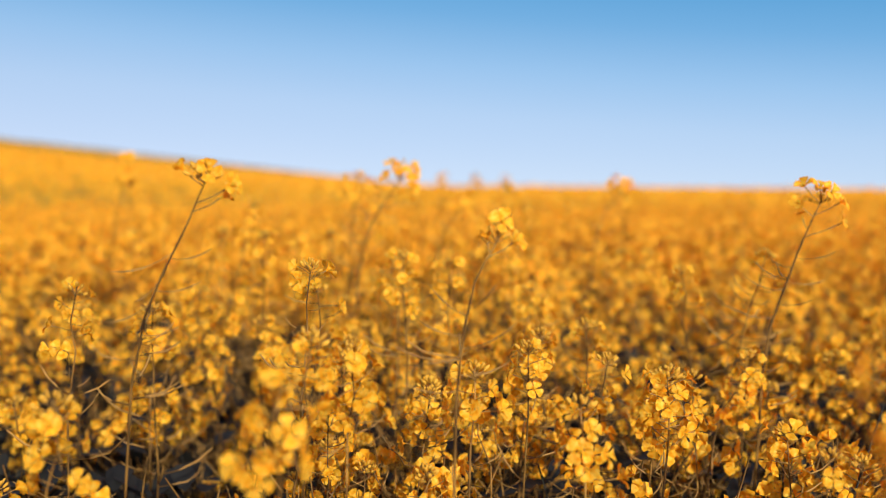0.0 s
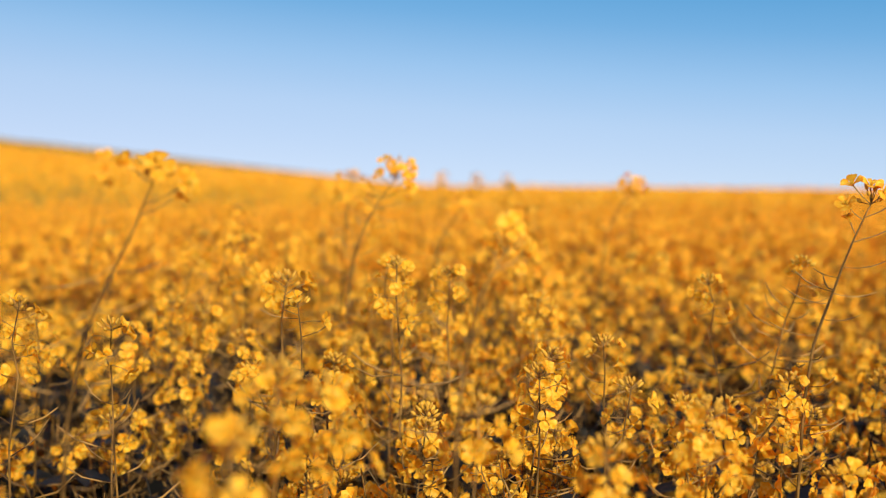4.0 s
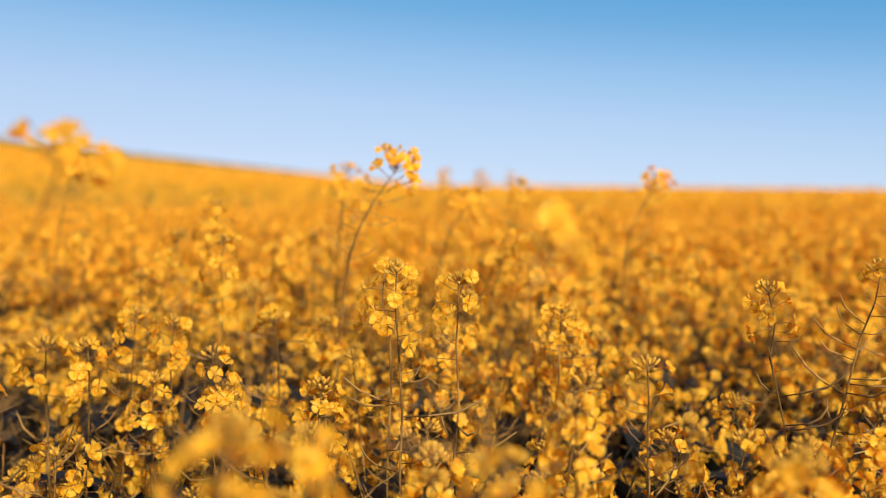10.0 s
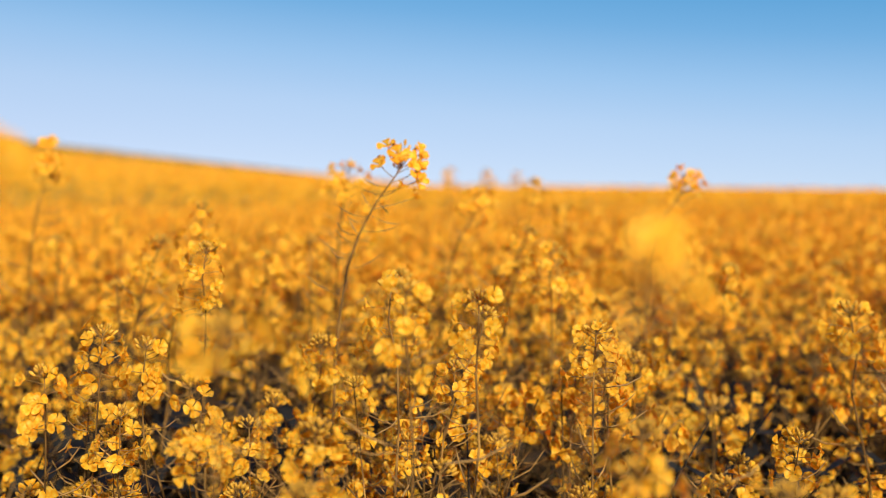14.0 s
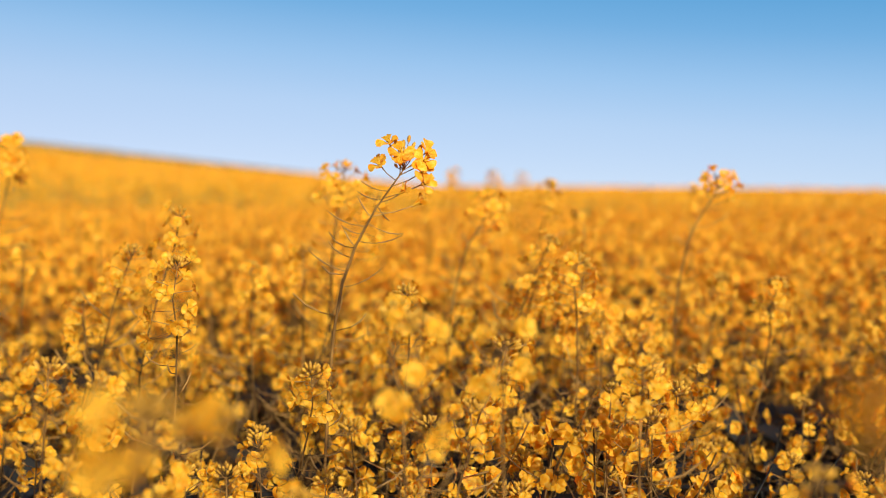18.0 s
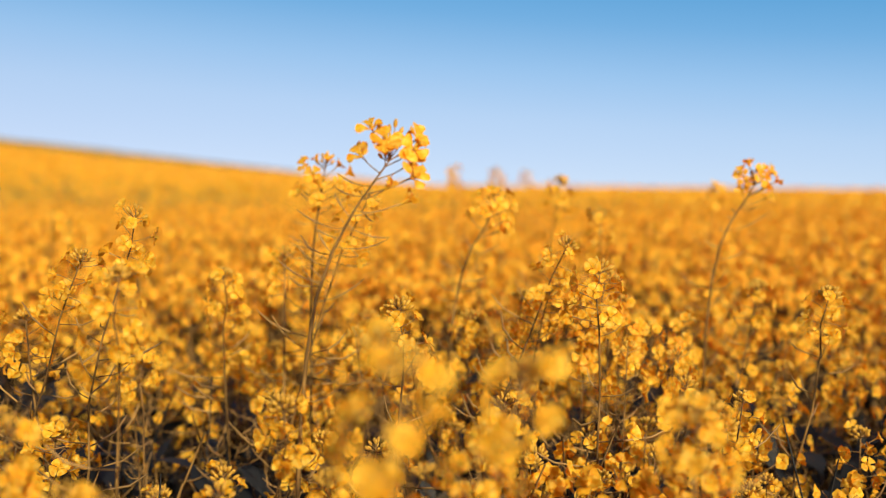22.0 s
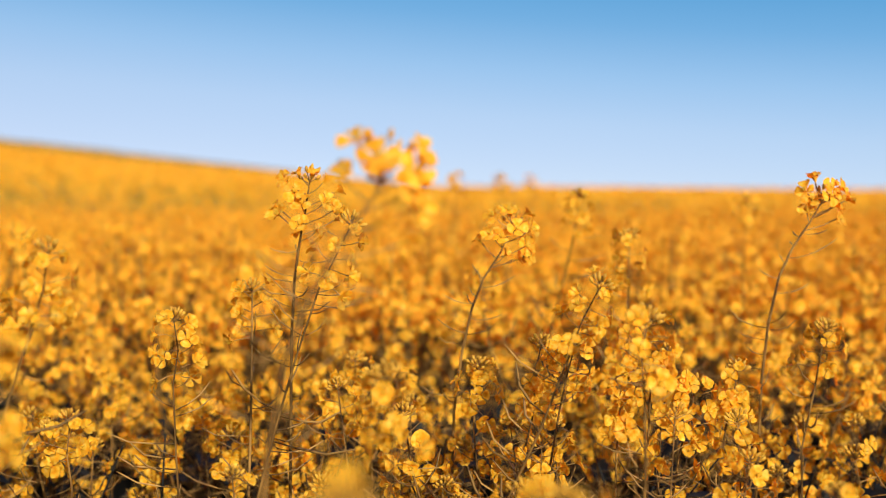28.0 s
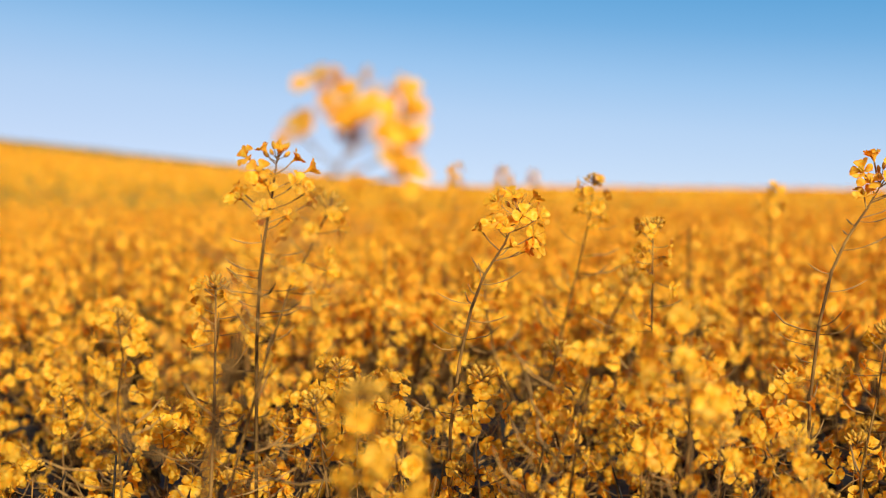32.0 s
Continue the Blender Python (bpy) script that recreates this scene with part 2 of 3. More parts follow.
def bud_cluster(bl, rng, n):
    """The loose dome of unopened buds at the tip of a raceme: upright in the middle, on longer stalks and splayed at the rim."""
    for k in range(n):
        s = math.sqrt((k + 0.3) / n)
        w = k * 2.4 + rng.uniform(-0.25, 0.25)
        tilt = radians(8 + 74 * s + rng.uniform(-9, 9))
        d = Vector((math.sin(tilt) * math.cos(w), math.sin(tilt) * math.sin(w), math.cos(tilt)))
        foot = Vector((0, 0, 0.003 - 0.007 * s))
        tip = foot + d * (0.0030 + 0.0062 * s) * rng.uniform(0.8, 1.2)
        bl.tube([foot, tip], (0.00045, 0.0004), 3, 4, False)
        bl.bud(tip, (d + Vector((0, 0, 0.45))), rng.uniform(0.0040, 0.0056) + 0.0014 * s, rng.uniform(0.0012, 0.0017) + 0.0003 * s)


BUDS = []
for k in range(3):
    bl = Build()
    bud_cluster(bl, rng0, (10, 15, 20)[k])
    BUDS.append(bl.mesh("bud_cluster"))


def flower_places(rng, n, length, face=None):
    """Where the blossoms of a raceme sit on its tip, from the oldest up: height, turn, tilt from the axis."""
    for k in range(n):
        s = k / max(1, n - 1)
        turn = k * 2.4 + rng.uniform(-0.4, 0.4) if face is None else face + rng.choice((-0.7, 0, 0.7, 2.6)) + rng.uniform(-0.4, 0.4)
        yield -length * (1 - s) - 0.005, turn, radians(94 - 30 * s + rng.uniform(-17, 13)), s


def head_mesh(rng, n, length, buds, fine=True):
    """A whole raceme tip in one mesh: blossoms on stalks and the buds; its tip is the origin, z up along the axis."""
    bl = Build()
    for z, w, tilt, s in flower_places(rng, n, length):
        d = Vector((math.sin(tilt) * math.cos(w), math.sin(tilt) * math.sin(w), math.cos(tilt)))
        a = Vector((0, 0, z))
        b = a + d * (0.022 - 0.005 * s) * rng.uniform(0.8, 1.15)
        bl.tube([a, b], (0.0006, 0.0005), 3, 4, False)
        face = (d + Vector((0, 0, rng.uniform(-0.35, 0.45))) + Vector((rng.uniform(-.3, .3), rng.uniform(-.3, .3), 0))).normalized()
        bl.flower(aim(b, face, rng.uniform(0, 6)), rng, 0.0101 * rng.uniform(0.85, 1.05), rng.uniform(0.55, 1.05), fine)
    bud_cluster(bl, rng, buds + 5)
    return bl.mesh("flower_head")


HEADS = [head_mesh(random.Random(40 + k), (10, 13, 8, 15, 6, 11, 9, 12)[k], (0.042, 0.050, 0.034, 0.055, 0.024, 0.045, 0.032, 0.038)[k], (9, 7, 8, 11, 6, 12, 7, 9)[k]) for k in range(8)]


# ---- ground ----
def crest(azimuth):
    """How high the far field rises against the horizon, by direction (radians to the left of straight ahead)."""
    a = min(max(azimuth, -0.6), 1.4)
    rise = max(0.0, a - 0.005) * 0.112 - max(0.0, -a - 0.1) * 0.014
    return rise + 0.003


def ground_height(x, y):
    r = math.hypot(x, y)
    az = math.atan2(-x, y)
    far = min(1.0, max(0.0, (r - 6) / 110.0))
    far = far * far * (3 - 2 * far)
    top = 103 * crest(az if abs(az) < 1.6 else 0)
    if abs(az) >= 1.2:
        top *= max(0.0, 1 - (abs(az) - 1.2) / 0.4)
    return top * far - max(0, r - 150) * 0.004


def ring_sheet(name, radii, sectors, lift, mat, rough_size):
    rng = random.Random(3)
    verts, faces = [], []
    for i, r in enumerate(radii):
        for k in range(sectors):
            w = 2 * math.pi * k / sectors
            x, y = r * math.sin(w), r * math.cos(w)
            z = ground_height(x, y) + lift + rough_size * rng.uniform(-1, 1) * min(1, r)
            verts.append((x, y, z))
    for i in range(len(radii) - 1):
        for k in range(sectors):
            q, n = i * sectors, (k + 1) % sectors
            faces.append((q + k, q + n, q + sectors + n, q + sectors + k))
    me = bpy.data.meshes.new(name)
    if lift == 0:
        verts.append((0, 0, 0))
        c = len(verts) - 1
        faces += [(c, (k + 1) % sectors, k) for k in range(sectors)]
    me.from_pydata(verts, [], faces)
    me.materials.append(mat)
    me.polygons.foreach_set("use_smooth", [True] * len(faces))
    return new(name, me)


radii = [0.5 * 1.22 ** i for i in range(42)]
tagged(ring_sheet("ground", radii, 160, 0.0, SOIL, 0.012), "dark brown bare soil under the rapeseed crop", "soil", kind="structure")
far_radii = [4.2 * 1.045 ** i for i in range(132)]
tagged(ring_sheet("rapeseed_canopy", far_radii, 420, 0.96, CANOPY, 0.05), "golden yellow canopy of the distant rapeseed field", "crop field", kind="stuff")


def hollow(x, y):
    """A low spot in the crop beside the start of the path."""
    return ((x + 0.33) / 0.17) ** 2 + ((y - 1.17) / 0.24) ** 2 < 1


def clump(x, y):
    """Where the crop stands a little higher (up to 1) or leaves a gap (down to -1)."""
    thin = (1.15 if y < 1.6 else 0.6) * min(1.0, max(0.0, (-x - 0.03) / 0.25)) if y < 2.6 else 0.0
    if hollow(x, y):
        thin += 1.5
    return max(-1.6, min(1.0, 1.6 * noise.noise(Vector((x * 3.1 + 4.0, y * 3.1, 0.7))) - thin))


# ---- plants one by one ----
def blossom_head(plant, rng, m, blossoms, zone, buds, face=None):
    """A raceme tip at the pose m: a bud cluster with single blossoms on stalks below it."""
    head = part("flower_head", BUDS[buds], plant, "golden blossoms round a cluster of closed buds", m)
    for z, w, tilt, s in flower_places(rng, blossoms, zone, face):
        dd = Vector((math.sin(tilt) * math.cos(w), math.sin(tilt) * math.sin(w), math.cos(tilt)))
        k = rng.choice((0, 1, 5, 2, 3)) if s < 0.7 else rng.choice((2, 3, 4))
        part("blossom", BLOSSOMS[k], head, m=aim((0, 0, z), dd, rng.uniform(0, 6)) @ Matrix.Scale(rng.uniform(0.85, 1.08) * (1 - 0.2 * s), 4))


def raceme(plant, rng, pts, radius, blossoms, pods, size=1.0, buds=1, zone=0.05, pod_zone=0.25, length=1.0, face=None):
    """Dresses the stem that runs along pts with single blossoms, a bud cluster and seed pods."""
    stem = Build()
    n = len(pts)
    stem.tube(pts, [radius * (1 - 0.68 * i / (n - 1)) for i in range(n)], 6, 3)
    stem_ob = part("stem", stem.mesh("stem"), plant)
    tip, d = along(pts, 1)
    spin = rng.uniform(0, 6)
    if face is not None:
        flat = aim(tip, d).to_3x3()
        spin, face = 0.0, math.atan2((flat.transposed() @ face).y, (flat.transposed() @ face).x)
    blossom_head(plant, rng, aim(tip, d, spin) @ Matrix.Scale(size, 4), blossoms, zone, buds, face)
    total = sum((pts[i + 1] - pts[i]).length for i in range(n - 1))
    for k in range(pods):
        back = zone + 0.008 + pod_zone * (k + rng.uniform(-0.6, 1.2)) / pods
        p, d = along(pts, 1 - back / total)
        spin = rng.uniform(0, 6.28)
        grow = 0.6 + 0.5 * min(1, k / 6)
        part("seed_pod", rng.choice(PODS), stem_ob, m=aim(p, d, spin) @ Matrix.Scale(grow * rng.uniform(0.75, 1.5) * length, 4))


HERO = "tall golden rapeseed stalk with open blossoms and thin brown seed pods"


def tall_plant(x, y, z, seed, lean=(0.0, 0.0), bend=0.0, blossoms=9, pods=12, buds=1, size=1.0, branches=1, zone=0.05, pod_zone=0.25, label=HERO, face=None):
    """A rapeseed plant whose tip is at (x, y, z). lean: how far its stem moves sideways and in depth over the top 0.3 m; bend: bow near the tip."""
    rng = random.Random(seed)
    z -= 0.016
    plant = tagged(new("rapeseed_plant"), label, "rapeseed plant", "rapeseed plants in the field")
    lx, ly = lean[0] + rng.uniform(-0.012, 0.012), lean[1] + rng.uniform(-0.03, 0.03)
    bx, by = x - lx * 1.5, y - ly * 1.5
    plant.location = (bx, by, 0)
    knots = [Vector((0, 0, 0)), Vector((lx * 0.1, ly * 0.1, z * 0.4)), Vector((lx * 0.5, ly * 0.5, z - 0.3))]
    top = Vector((x - bx, y - by, z))
    pts = knots + [knots[2].lerp(top, s) + Vector((-bend * math.sin(math.pi * s), 0, 0)) for s in (0.2, 0.4, 0.6, 0.8, 0.9, 1.0)]
    for p in pts[3:-1]:
        p += Vector((rng.uniform(-.005, .005), rng.uniform(-.004, .004), 0))
    raceme(plant, rng, pts, 0.0018, blossoms if blossoms < 5 else round(blossoms * 1.3), round(pods * 1.8), size, buds, zone * 1.08, pod_zone, 1.0, face)
    for k in range(branches):
        w = rng.uniform(0, 6.28)
        a = pts[2].lerp(pts[1], rng.uniform(0.0, 0.4))
        b = a + Vector((math.cos(w) * rng.uniform(0.06, 0.12), math.sin(w) * rng.uniform(0.06, 0.12), rng.uniform(0.13, 0.24)))
        line = curve_points(a, b, Vector((math.cos(w), math.sin(w), -0.6)) * 0.02, 6)
        bl = Build()
        bl.tube(line, [0.0019 - 0.0002 * i for i in range(6)], 5, 3)
        for j in range(8):
            p, d = along(line, rng.uniform(0.3, 0.85))
            bl.pod(p, d, j * 2.4, rng, rng.uniform(0.01, 0.016), rng.uniform(0.02, 0.045))
        part("side_branch", bl.mesh("side_branch"), plant)
        tagged(part("flower_head", rng.choice(HEADS), plant, m=aim(b, along(line, 1)[1], rng.uniform(0, 6))), kind="stuff")
    return plant


def picked_plant(tip, line, flowers, pods, buds, seed, radius=0.0016, size=0.9, label=HERO):
    """A plant with a stem of known shape. tip: where the stem ends; line: the stem's points below it, millimetres sideways and up from the tip;
    flowers: sideways, up and towards the path's start from the tip, and how they stand (0 closed, 1 half open, 2 outwards, 3 to the light); pods: from stem to end; buds: the same."""
    rng = random.Random(seed)
    plant = tagged(new("rapeseed_plant"), label, "rapeseed plant", "rapeseed plants in the field")
    foot = Vector((tip[0] + line[-1][0] / 1000, tip[1], 0))
    plant.location = foot
    top = Vector(tip) - foot
    pts = [top + Vector((x / 1000, 0, z / 1000)) for x, z in line]
    pts = [Vector((0, 0, 0)), Vector((0.004, 0.005, pts[-1].z * 0.55))] + pts[::-1] + [top]
    n = len(pts)
    bl = Build()
    bl.tube(pts, [radius * (1 - 0.62 * (i / (n - 1)) ** 2) for i in range(n)], 7, 3)
    stem = part("stem", bl.mesh("stem"), plant)

    def on_stem(z):
        for a, b in zip(pts, pts[1:]):
            if a.z <= z <= b.z:
                return a.lerp(b, (z - a.z) / (b.z - a.z))
        return pts[-1]

    head = Build()
    for x, z in buds:
        end = top + Vector((x / 1000, rng.uniform(-.004, .004), z / 1000))
        a = on_stem(min(top.z, end.z - 0.006))
        d = (end - a).normalized()
        head.tube([a, end - d * 0.003], (0.0005, 0.0004), 3, 4, False)
        head.bud(end - d * 0.003, d, 0.0068, 0.0018)
    bud_cluster_at = aim(top + Vector((0, 0, 0.002)), Vector((0.1, 0, 1)))
    small = Build()
    bud_cluster(small, rng, 4)
    base = len(head.v)
    head.v.extend(bud_cluster_at @ p for p in small.v)
    head.f.extend(tuple(q + base for q in f) for f in small.f)
    head.m.extend(small.m)
    head_ob = part("flower_head", head.mesh("bud_cluster"), plant, "golden blossoms round a few closed buds")
    for x, z, y, kind in flowers:
        at = top + Vector((x / 1000, -y / 1000, z / 1000))
        a = on_stem(min(top.z - 0.001, at.z - 0.008 - abs(x) / 3500))
        out = (at - a).normalized()
        face = {0: out + Vector((0, 0, 0.3)), 1: out, 2: out + Vector((0.1, -0.5, 0.1)), 3: Vector((0.30, -1, 0.25)) + out * 0.35}[kind].normalized()
        bl = Build()
        bl.tube([a, a.lerp(at, 0.55) + Vector((0, 0, -0.0015)), at - face * 0.002], (0.0007, 0.0006, 0.0009), 4, 4, False)
        bl.flower(aim(at - face * 0.002, face, rng.uniform(0, 6)), rng, (0.0118, 0.0116, 0.0112, 0.0112)[kind] * size * rng.uniform(0.92, 1.06), (0.16, 0.40, 0.88, 1.05)[kind])
        part("blossom", bl.mesh("blossom"), head_ob)
    for x0, z0, x1, z1 in pods:
        a = on_stem(top.z + z0 / 1000)
        b = top + Vector((x1 / 1000, rng.uniform(-.012, .012), z1 / 1000))
        sag = Vector((0, 0, -0.10 * (b - a).length))
        line_p = curve_points(a, b, sag, 6)
        bl = Build()
        bl.tube(line_p, (0.0006, 0.0004, 0.0005, 0.0009, 0.0007, 0.0003), 4, 4)
        part("seed_pod", bl.mesh("seed_pod"), stem)
    for k in range(13):
        p = on_stem(pts[-1].z - rng.uniform(0.07, 0.30))
        part("seed_pod", rng.choice(PODS), stem, m=aim(p, Vector((0, 0, 1)), rng.uniform(0, 6.28)) @ Matrix.Scale(rng.uniform(0.7, 1.15), 4))
    return plant


leaning = picked_plant((-0.068, 1.650, 1.361), ((-13, -18), (-26, -36), (-36, -54), (-45, -71), (-58, -107), (-66, -152), (-71, -203), (-78, -330)),
                       ((-22, 4, 4, 2), (-13, 24, 5, 2), (-1, 14, 6, 2), (-3, 4, 10, 1), (21, 16, 2, 2), (19, 8, 6, 3), (17, -3, 9, 3), (17, -14, 5, 2), (-3, -22, 8, 0), (10, -33, 2, 0)),
                       ((0, -20, -41, -10), (0, -28, -44, -20), (0, -44, -43, -25), (0, -53, -73, -38), (0, -60, -59, -52), (0, -34, -14, -48),
                        (0, -39, 1, -36), (0, -50, 0, -60), (0, -67, -2, -62), (0, -72, -57, -55), (0, -95, -90, -75), (0, -110, -20, -92)),
                       ((5, 28), (0, 24), (9, 22), (15, 20), (-8, 27)), 1, 0.0017, 1.05)
upright = picked_plant((-0.164, 2.070, 1.364), ((-2, -14), (-4, -27), (-8, -48), (-11, -66), (-15, -95), (-18, -150), (-20, -300)),
                       ((-24, 2, 3, 2), (-9, 7, 0, 1), (3, 6, 4, 1), (14, 0, 0, 1), (-13, -9, 10, 3), (-7, -20, 6, 2), (-30, -25, 0, 1), (-29, -31, 4, 2), (-9, -40, 8, 2),
                        (7, -47, 3, 1), (16, -19, 5, 2), (25, -26, 0, 2), (24, -9, -6, 1), (25, -36, 6, 1), (-14, -58, 0, 0)),
                       ((0, -66, -38, -63), (0, -75, 25, -72), (0, -90, -45, -80), (0, -105, 30, -98), (0, -120, -42, -108)), ((-3, 12), (3, 14), (8, 11)), 15)
skyward = picked_plant((0.343, 2.112, 1.343), ((-5, -9), (-10, -18), (-20, -33), (-29, -48), (-40, -73), (-50, -120), (-56, -180), (-60, -320)),
                       ((-6, 22, 0, 1), (6, 16, 8, 3), (5, 8, 10, 3), (18, 14, 2, 2), (12, 10, 3, 2), (-16, 12, 2, 2), (-10, 3, 4, 2), (-14, -8, 2, 2), (11, -3, 4, 1),
                        (17, -2, -4, 2), (25, 3, 0, 1), (16, -15, 3, 2)),
                       ((0, -30, 5, -26), (0, -34, -26, -28), (0, -42, -28, -38), (0, -55, 14, -34), (0, -60, -40, -50), (0, -75, -60, -66), (0, -90, -10, -80)), ((-2, 14), (3, 17)), 12)
nodding = picked_plant((0.035, 2.120, 1.322), ((-4, -11), (-11, -28), (-20, -42), (-29, -56), (-40, -85), (-50, -130), (-58, -190), (-62, -320)),
                       ((-18, 8, 3, 2), (-3, 13, 2, 2), (12, 8, 2, 1), (4, -4, 8, 3), (19, -6, 0, 2), (-31, -18, 0, 1), (-21, -10, 5, 2), (-11, -13, 6, 2),
                        (14, -22, 4, 3), (14, -32, 2, 2), (-7, -31, 6, 1), (3, -35, 3, 1)),
                       ((0, -55, -40, -40), (0, -60, -34, -45), (0, -64, 5, -52), (0, -80, -70, -70), (0, -95, -10, -90), (0, -110, -75, -95)), ((2, 10), (6, 12), (-2, 9)), 23)


picked_plant((0.040, 0.800, 1.308), ((-9, -15), (-16, -29), (-22, -55), (-27, -88), (-30, -122), (-34, -300)),
             ((4, 16, 5, 3), (14, 1, 0, 2), (-7, 2, -4, 1)),
             ((0, -55, -51, -31), (0, -50, 0, -30), (0, -80, 16, -59), (0, -88, -80, -75), (0, -100, 10, -92), (0, -112, -70, -104), (0, -70, -60, -58)), ((-4, 10), (8, 12)), 4, 0.0013, 0.78)
picked_plant((-0.184, 0.830, 1.354), ((-5, -11), (-14, -32), (-23, -50), (-32, -67), (-41, -87), (-49, -107), (-60, -160), (-70, -300)),
             ((-16, 9, 0, 1), (4, 8, 4, 3), (-5, 10, -3, 2), (21, -3, 3, 2), (13, -12, 0, 1)),
             ((0, -55, -75, -70), (0, -60, 5, -52), (0, -75, -60, -95), (0, -85, -5, -78), (0, -95, -80, -110), (0, -120, -20, -112)), ((-10, 12), (0, 13), (-13, 6)), 2, 0.0012)
picked_plant((0.406, 1.150, 1.333), ((-6, -12), (-15, -32), (-25, -57), (-33, -80), (-44, -110), (-52, -135), (-60, -190), (-66, -320)),
             ((-18, 18, 0, 2), (-24, -1, 2, 2), (9, 11, 5, 3), (20, 0, 3, 2), (24, -22, 0, 2), (-20, -16, 0, 1), (-2, 16, 3, 2)),
             ((0, -85, 6, -84), (0, -60, 15, -52), (0, -70, -50, -62), (0, -95, -80, -80), (0, -110, -10, -104), (0, -125, -95, -112)), ((2, 14), (-5, 16), (6, 17)), 3)


# stalks that stand out above the canopy: place of the tip, seed, lean
tall_plant(-0.133, 1.125, 1.257, 5, (0.0, 0.0), 0.0, 3, 12, 0, zone=0.012, branches=0)
tall_plant(-0.046, 1.240, 1.284, 6, (-0.02, 0.0), 0.0, 8, 14, 0)
tall_plant(0.103, 1.127, 1.208, 7, (0.04, 0.0), 0.0, 6, 12, 1, zone=0.03)
tall_plant(0.204, 0.977, 1.180, 9, (0.05, 0.0), 0.0, 8, 10, 1, zone=0.035)
tall_plant(-0.313, 1.148, 1.232, 10, (0.0, 0.0), 0.0, 5, 12, 0, zone=0.03)
tall_plant(-0.362, 1.052, 1.262, 11, (0.02, 0.0), 0.0, 7, 12, 0)
tall_plant(-0.640, 2.170, 1.424, 13, (0.05, 0.0), 0.0, 12, 5, 1, size=1.15, zone=0.035, face=Vector((0.2, -1, 0)))
tall_plant(-0.112, 1.980, 1.345, 16, (0.10, 0.0), 0.01, 10, 14, 0, zone=0.05)
tall_plant(0.288, 1.290, 1.262, 17, (-0.03, 0.0), 0.0, 7, 12, 0, zone=0.03)
tall_plant(0.388, 1.285, 1.282, 18, (0.09, 0.0), 0.0, 3, 18, 0, zone=0.015)
tall_plant(0.118, 1.440, 1.228, 19, (0.0, 0.0), 0.0, 9, 12, 0, zone=0.035)
tall_plant(0.096, 1.912, 1.296, 20, (0.10, 0.0), 0.01, 9, 12, 1, zone=0.045)
tall_plant(0.366, 1.912, 1.246, 21, (0.06, 0.0), 0.0, 9, 10, 2, zone=0.03)
tall_plant(0.150, 2.490, 1.366, 22, (0.04, 0.0), 0.0, 9, 12, 1, zone=0.04)
tall_plant(-0.275, 2.000, 1.258, 24, (-0.02, 0.0), 0.0, 10, 12, 2, zone=0.045)
tall_plant(0.347, 2.100, 1.236, 25, (0.05, 0.0), 0.0, 8, 12, 2, zone=0.03)
tall_plant(0.188, 2.310, 1.318, 26, (0.0, 0.0), 0.0, 10, 12, 1, zone=0.05)
tall_plant(-0.320, 1.822, 1.330, 27, (0.05, 0.0), 0.01, 9, 10, 0, zone=0.05)
tall_plant(-0.264, 1.585, 1.292, 28, (0.02, 0.0), 0.0, 12, 10, 1, zone=0.055)
tall_plant(-0.377, 1.842, 1.288, 29, (0.10, 0.0), 0.0, 9, 12, 1, zone=0.04)
tall_plant(-0.071, 1.741, 1.252, 30, (0.0, 0.0), 0.0, 11, 10, 2, zone=0.05)
tall_plant(0.022, 1.520, 1.232, 31, (0.08, 0.0), 0.01, 9, 10, 2, zone=0.05)
tall_plant(-0.151, 1.612, 1.192, 32, (0.05, 0.0), 0.0, 10, 10, 2, zone=0.04)
tall_plant(-0.333, 1.460, 1.222, 33, (0.03, 0.0), 0.0, 12, 10, 0, zone=0.05)
tall_plant(-0.300, 1.400, 1.160, 34, (0.0, 0.0), 0.0, 5, 10, 0, zone=0.03)
tall_plant(-0.200, 1.268, 1.172, 35, (0.02, 0.0), 0.0, 9, 10, 0, zone=0.02)
tall_plant(-0.110, 1.230, 1.186, 36, (0.02, 0.0), 0.0, 8, 10, 1, zone=0.03)
tall_plant(0.160, 1.190, 1.210, 37, (-0.01, 0.0), 0.0, 3, 18, 0, zone=0.02)
tall_plant(0.333, 1.152, 1.180, 38, (0.02, 0.0), 0.0, 10, 8, 1, zone=0.04)
tall_plant(0.160, 1.030, 1.196, 39, (0.03, 0.0), 0.0, 4, 14, 0, zone=0.03)
tall_plant(0.035, 1.040, 1.152, 40, (-0.04, 0.0), 0.0, 5, 10, 0, zone=0.03)
tall_plant(-0.446, 1.310, 1.216, 41, (0.02, 0.0), 0.0, 8, 10, 0)
tall_plant(0.294, 1.412, 1.136, 42, (0.0, 0.0), 0.0, 9, 8, 0, zone=0.03)
tall_plant(0.144, 1.552, 1.200, 43, (0.0, 0.0), 0.0, 12, 8, 1, zone=0.05)
tall_plant(-0.010, 1.480, 1.186, 44, (0.03, 0.0), 0.0, 8, 10, 1, zone=0.03)
tall_plant(-0.350, 1.945, 1.178, 45, (0.0, 0.0), 0.0, 8, 8, 0, zone=0.03)
tall_plant(0.001, 2.065, 1.204, 46, (-0.01, 0.0), 0.0, 9, 10, 1, zone=0.035)
tall_plant(0.082, 1.965, 1.240, 47, (0.05, 0.0), 0.0, 10, 10, 2, zone=0.04)
tall_plant(0.140, 1.942, 1.262, 48, (0.0, 0.0), 0.0, 12, 10, 1, zone=0.06)
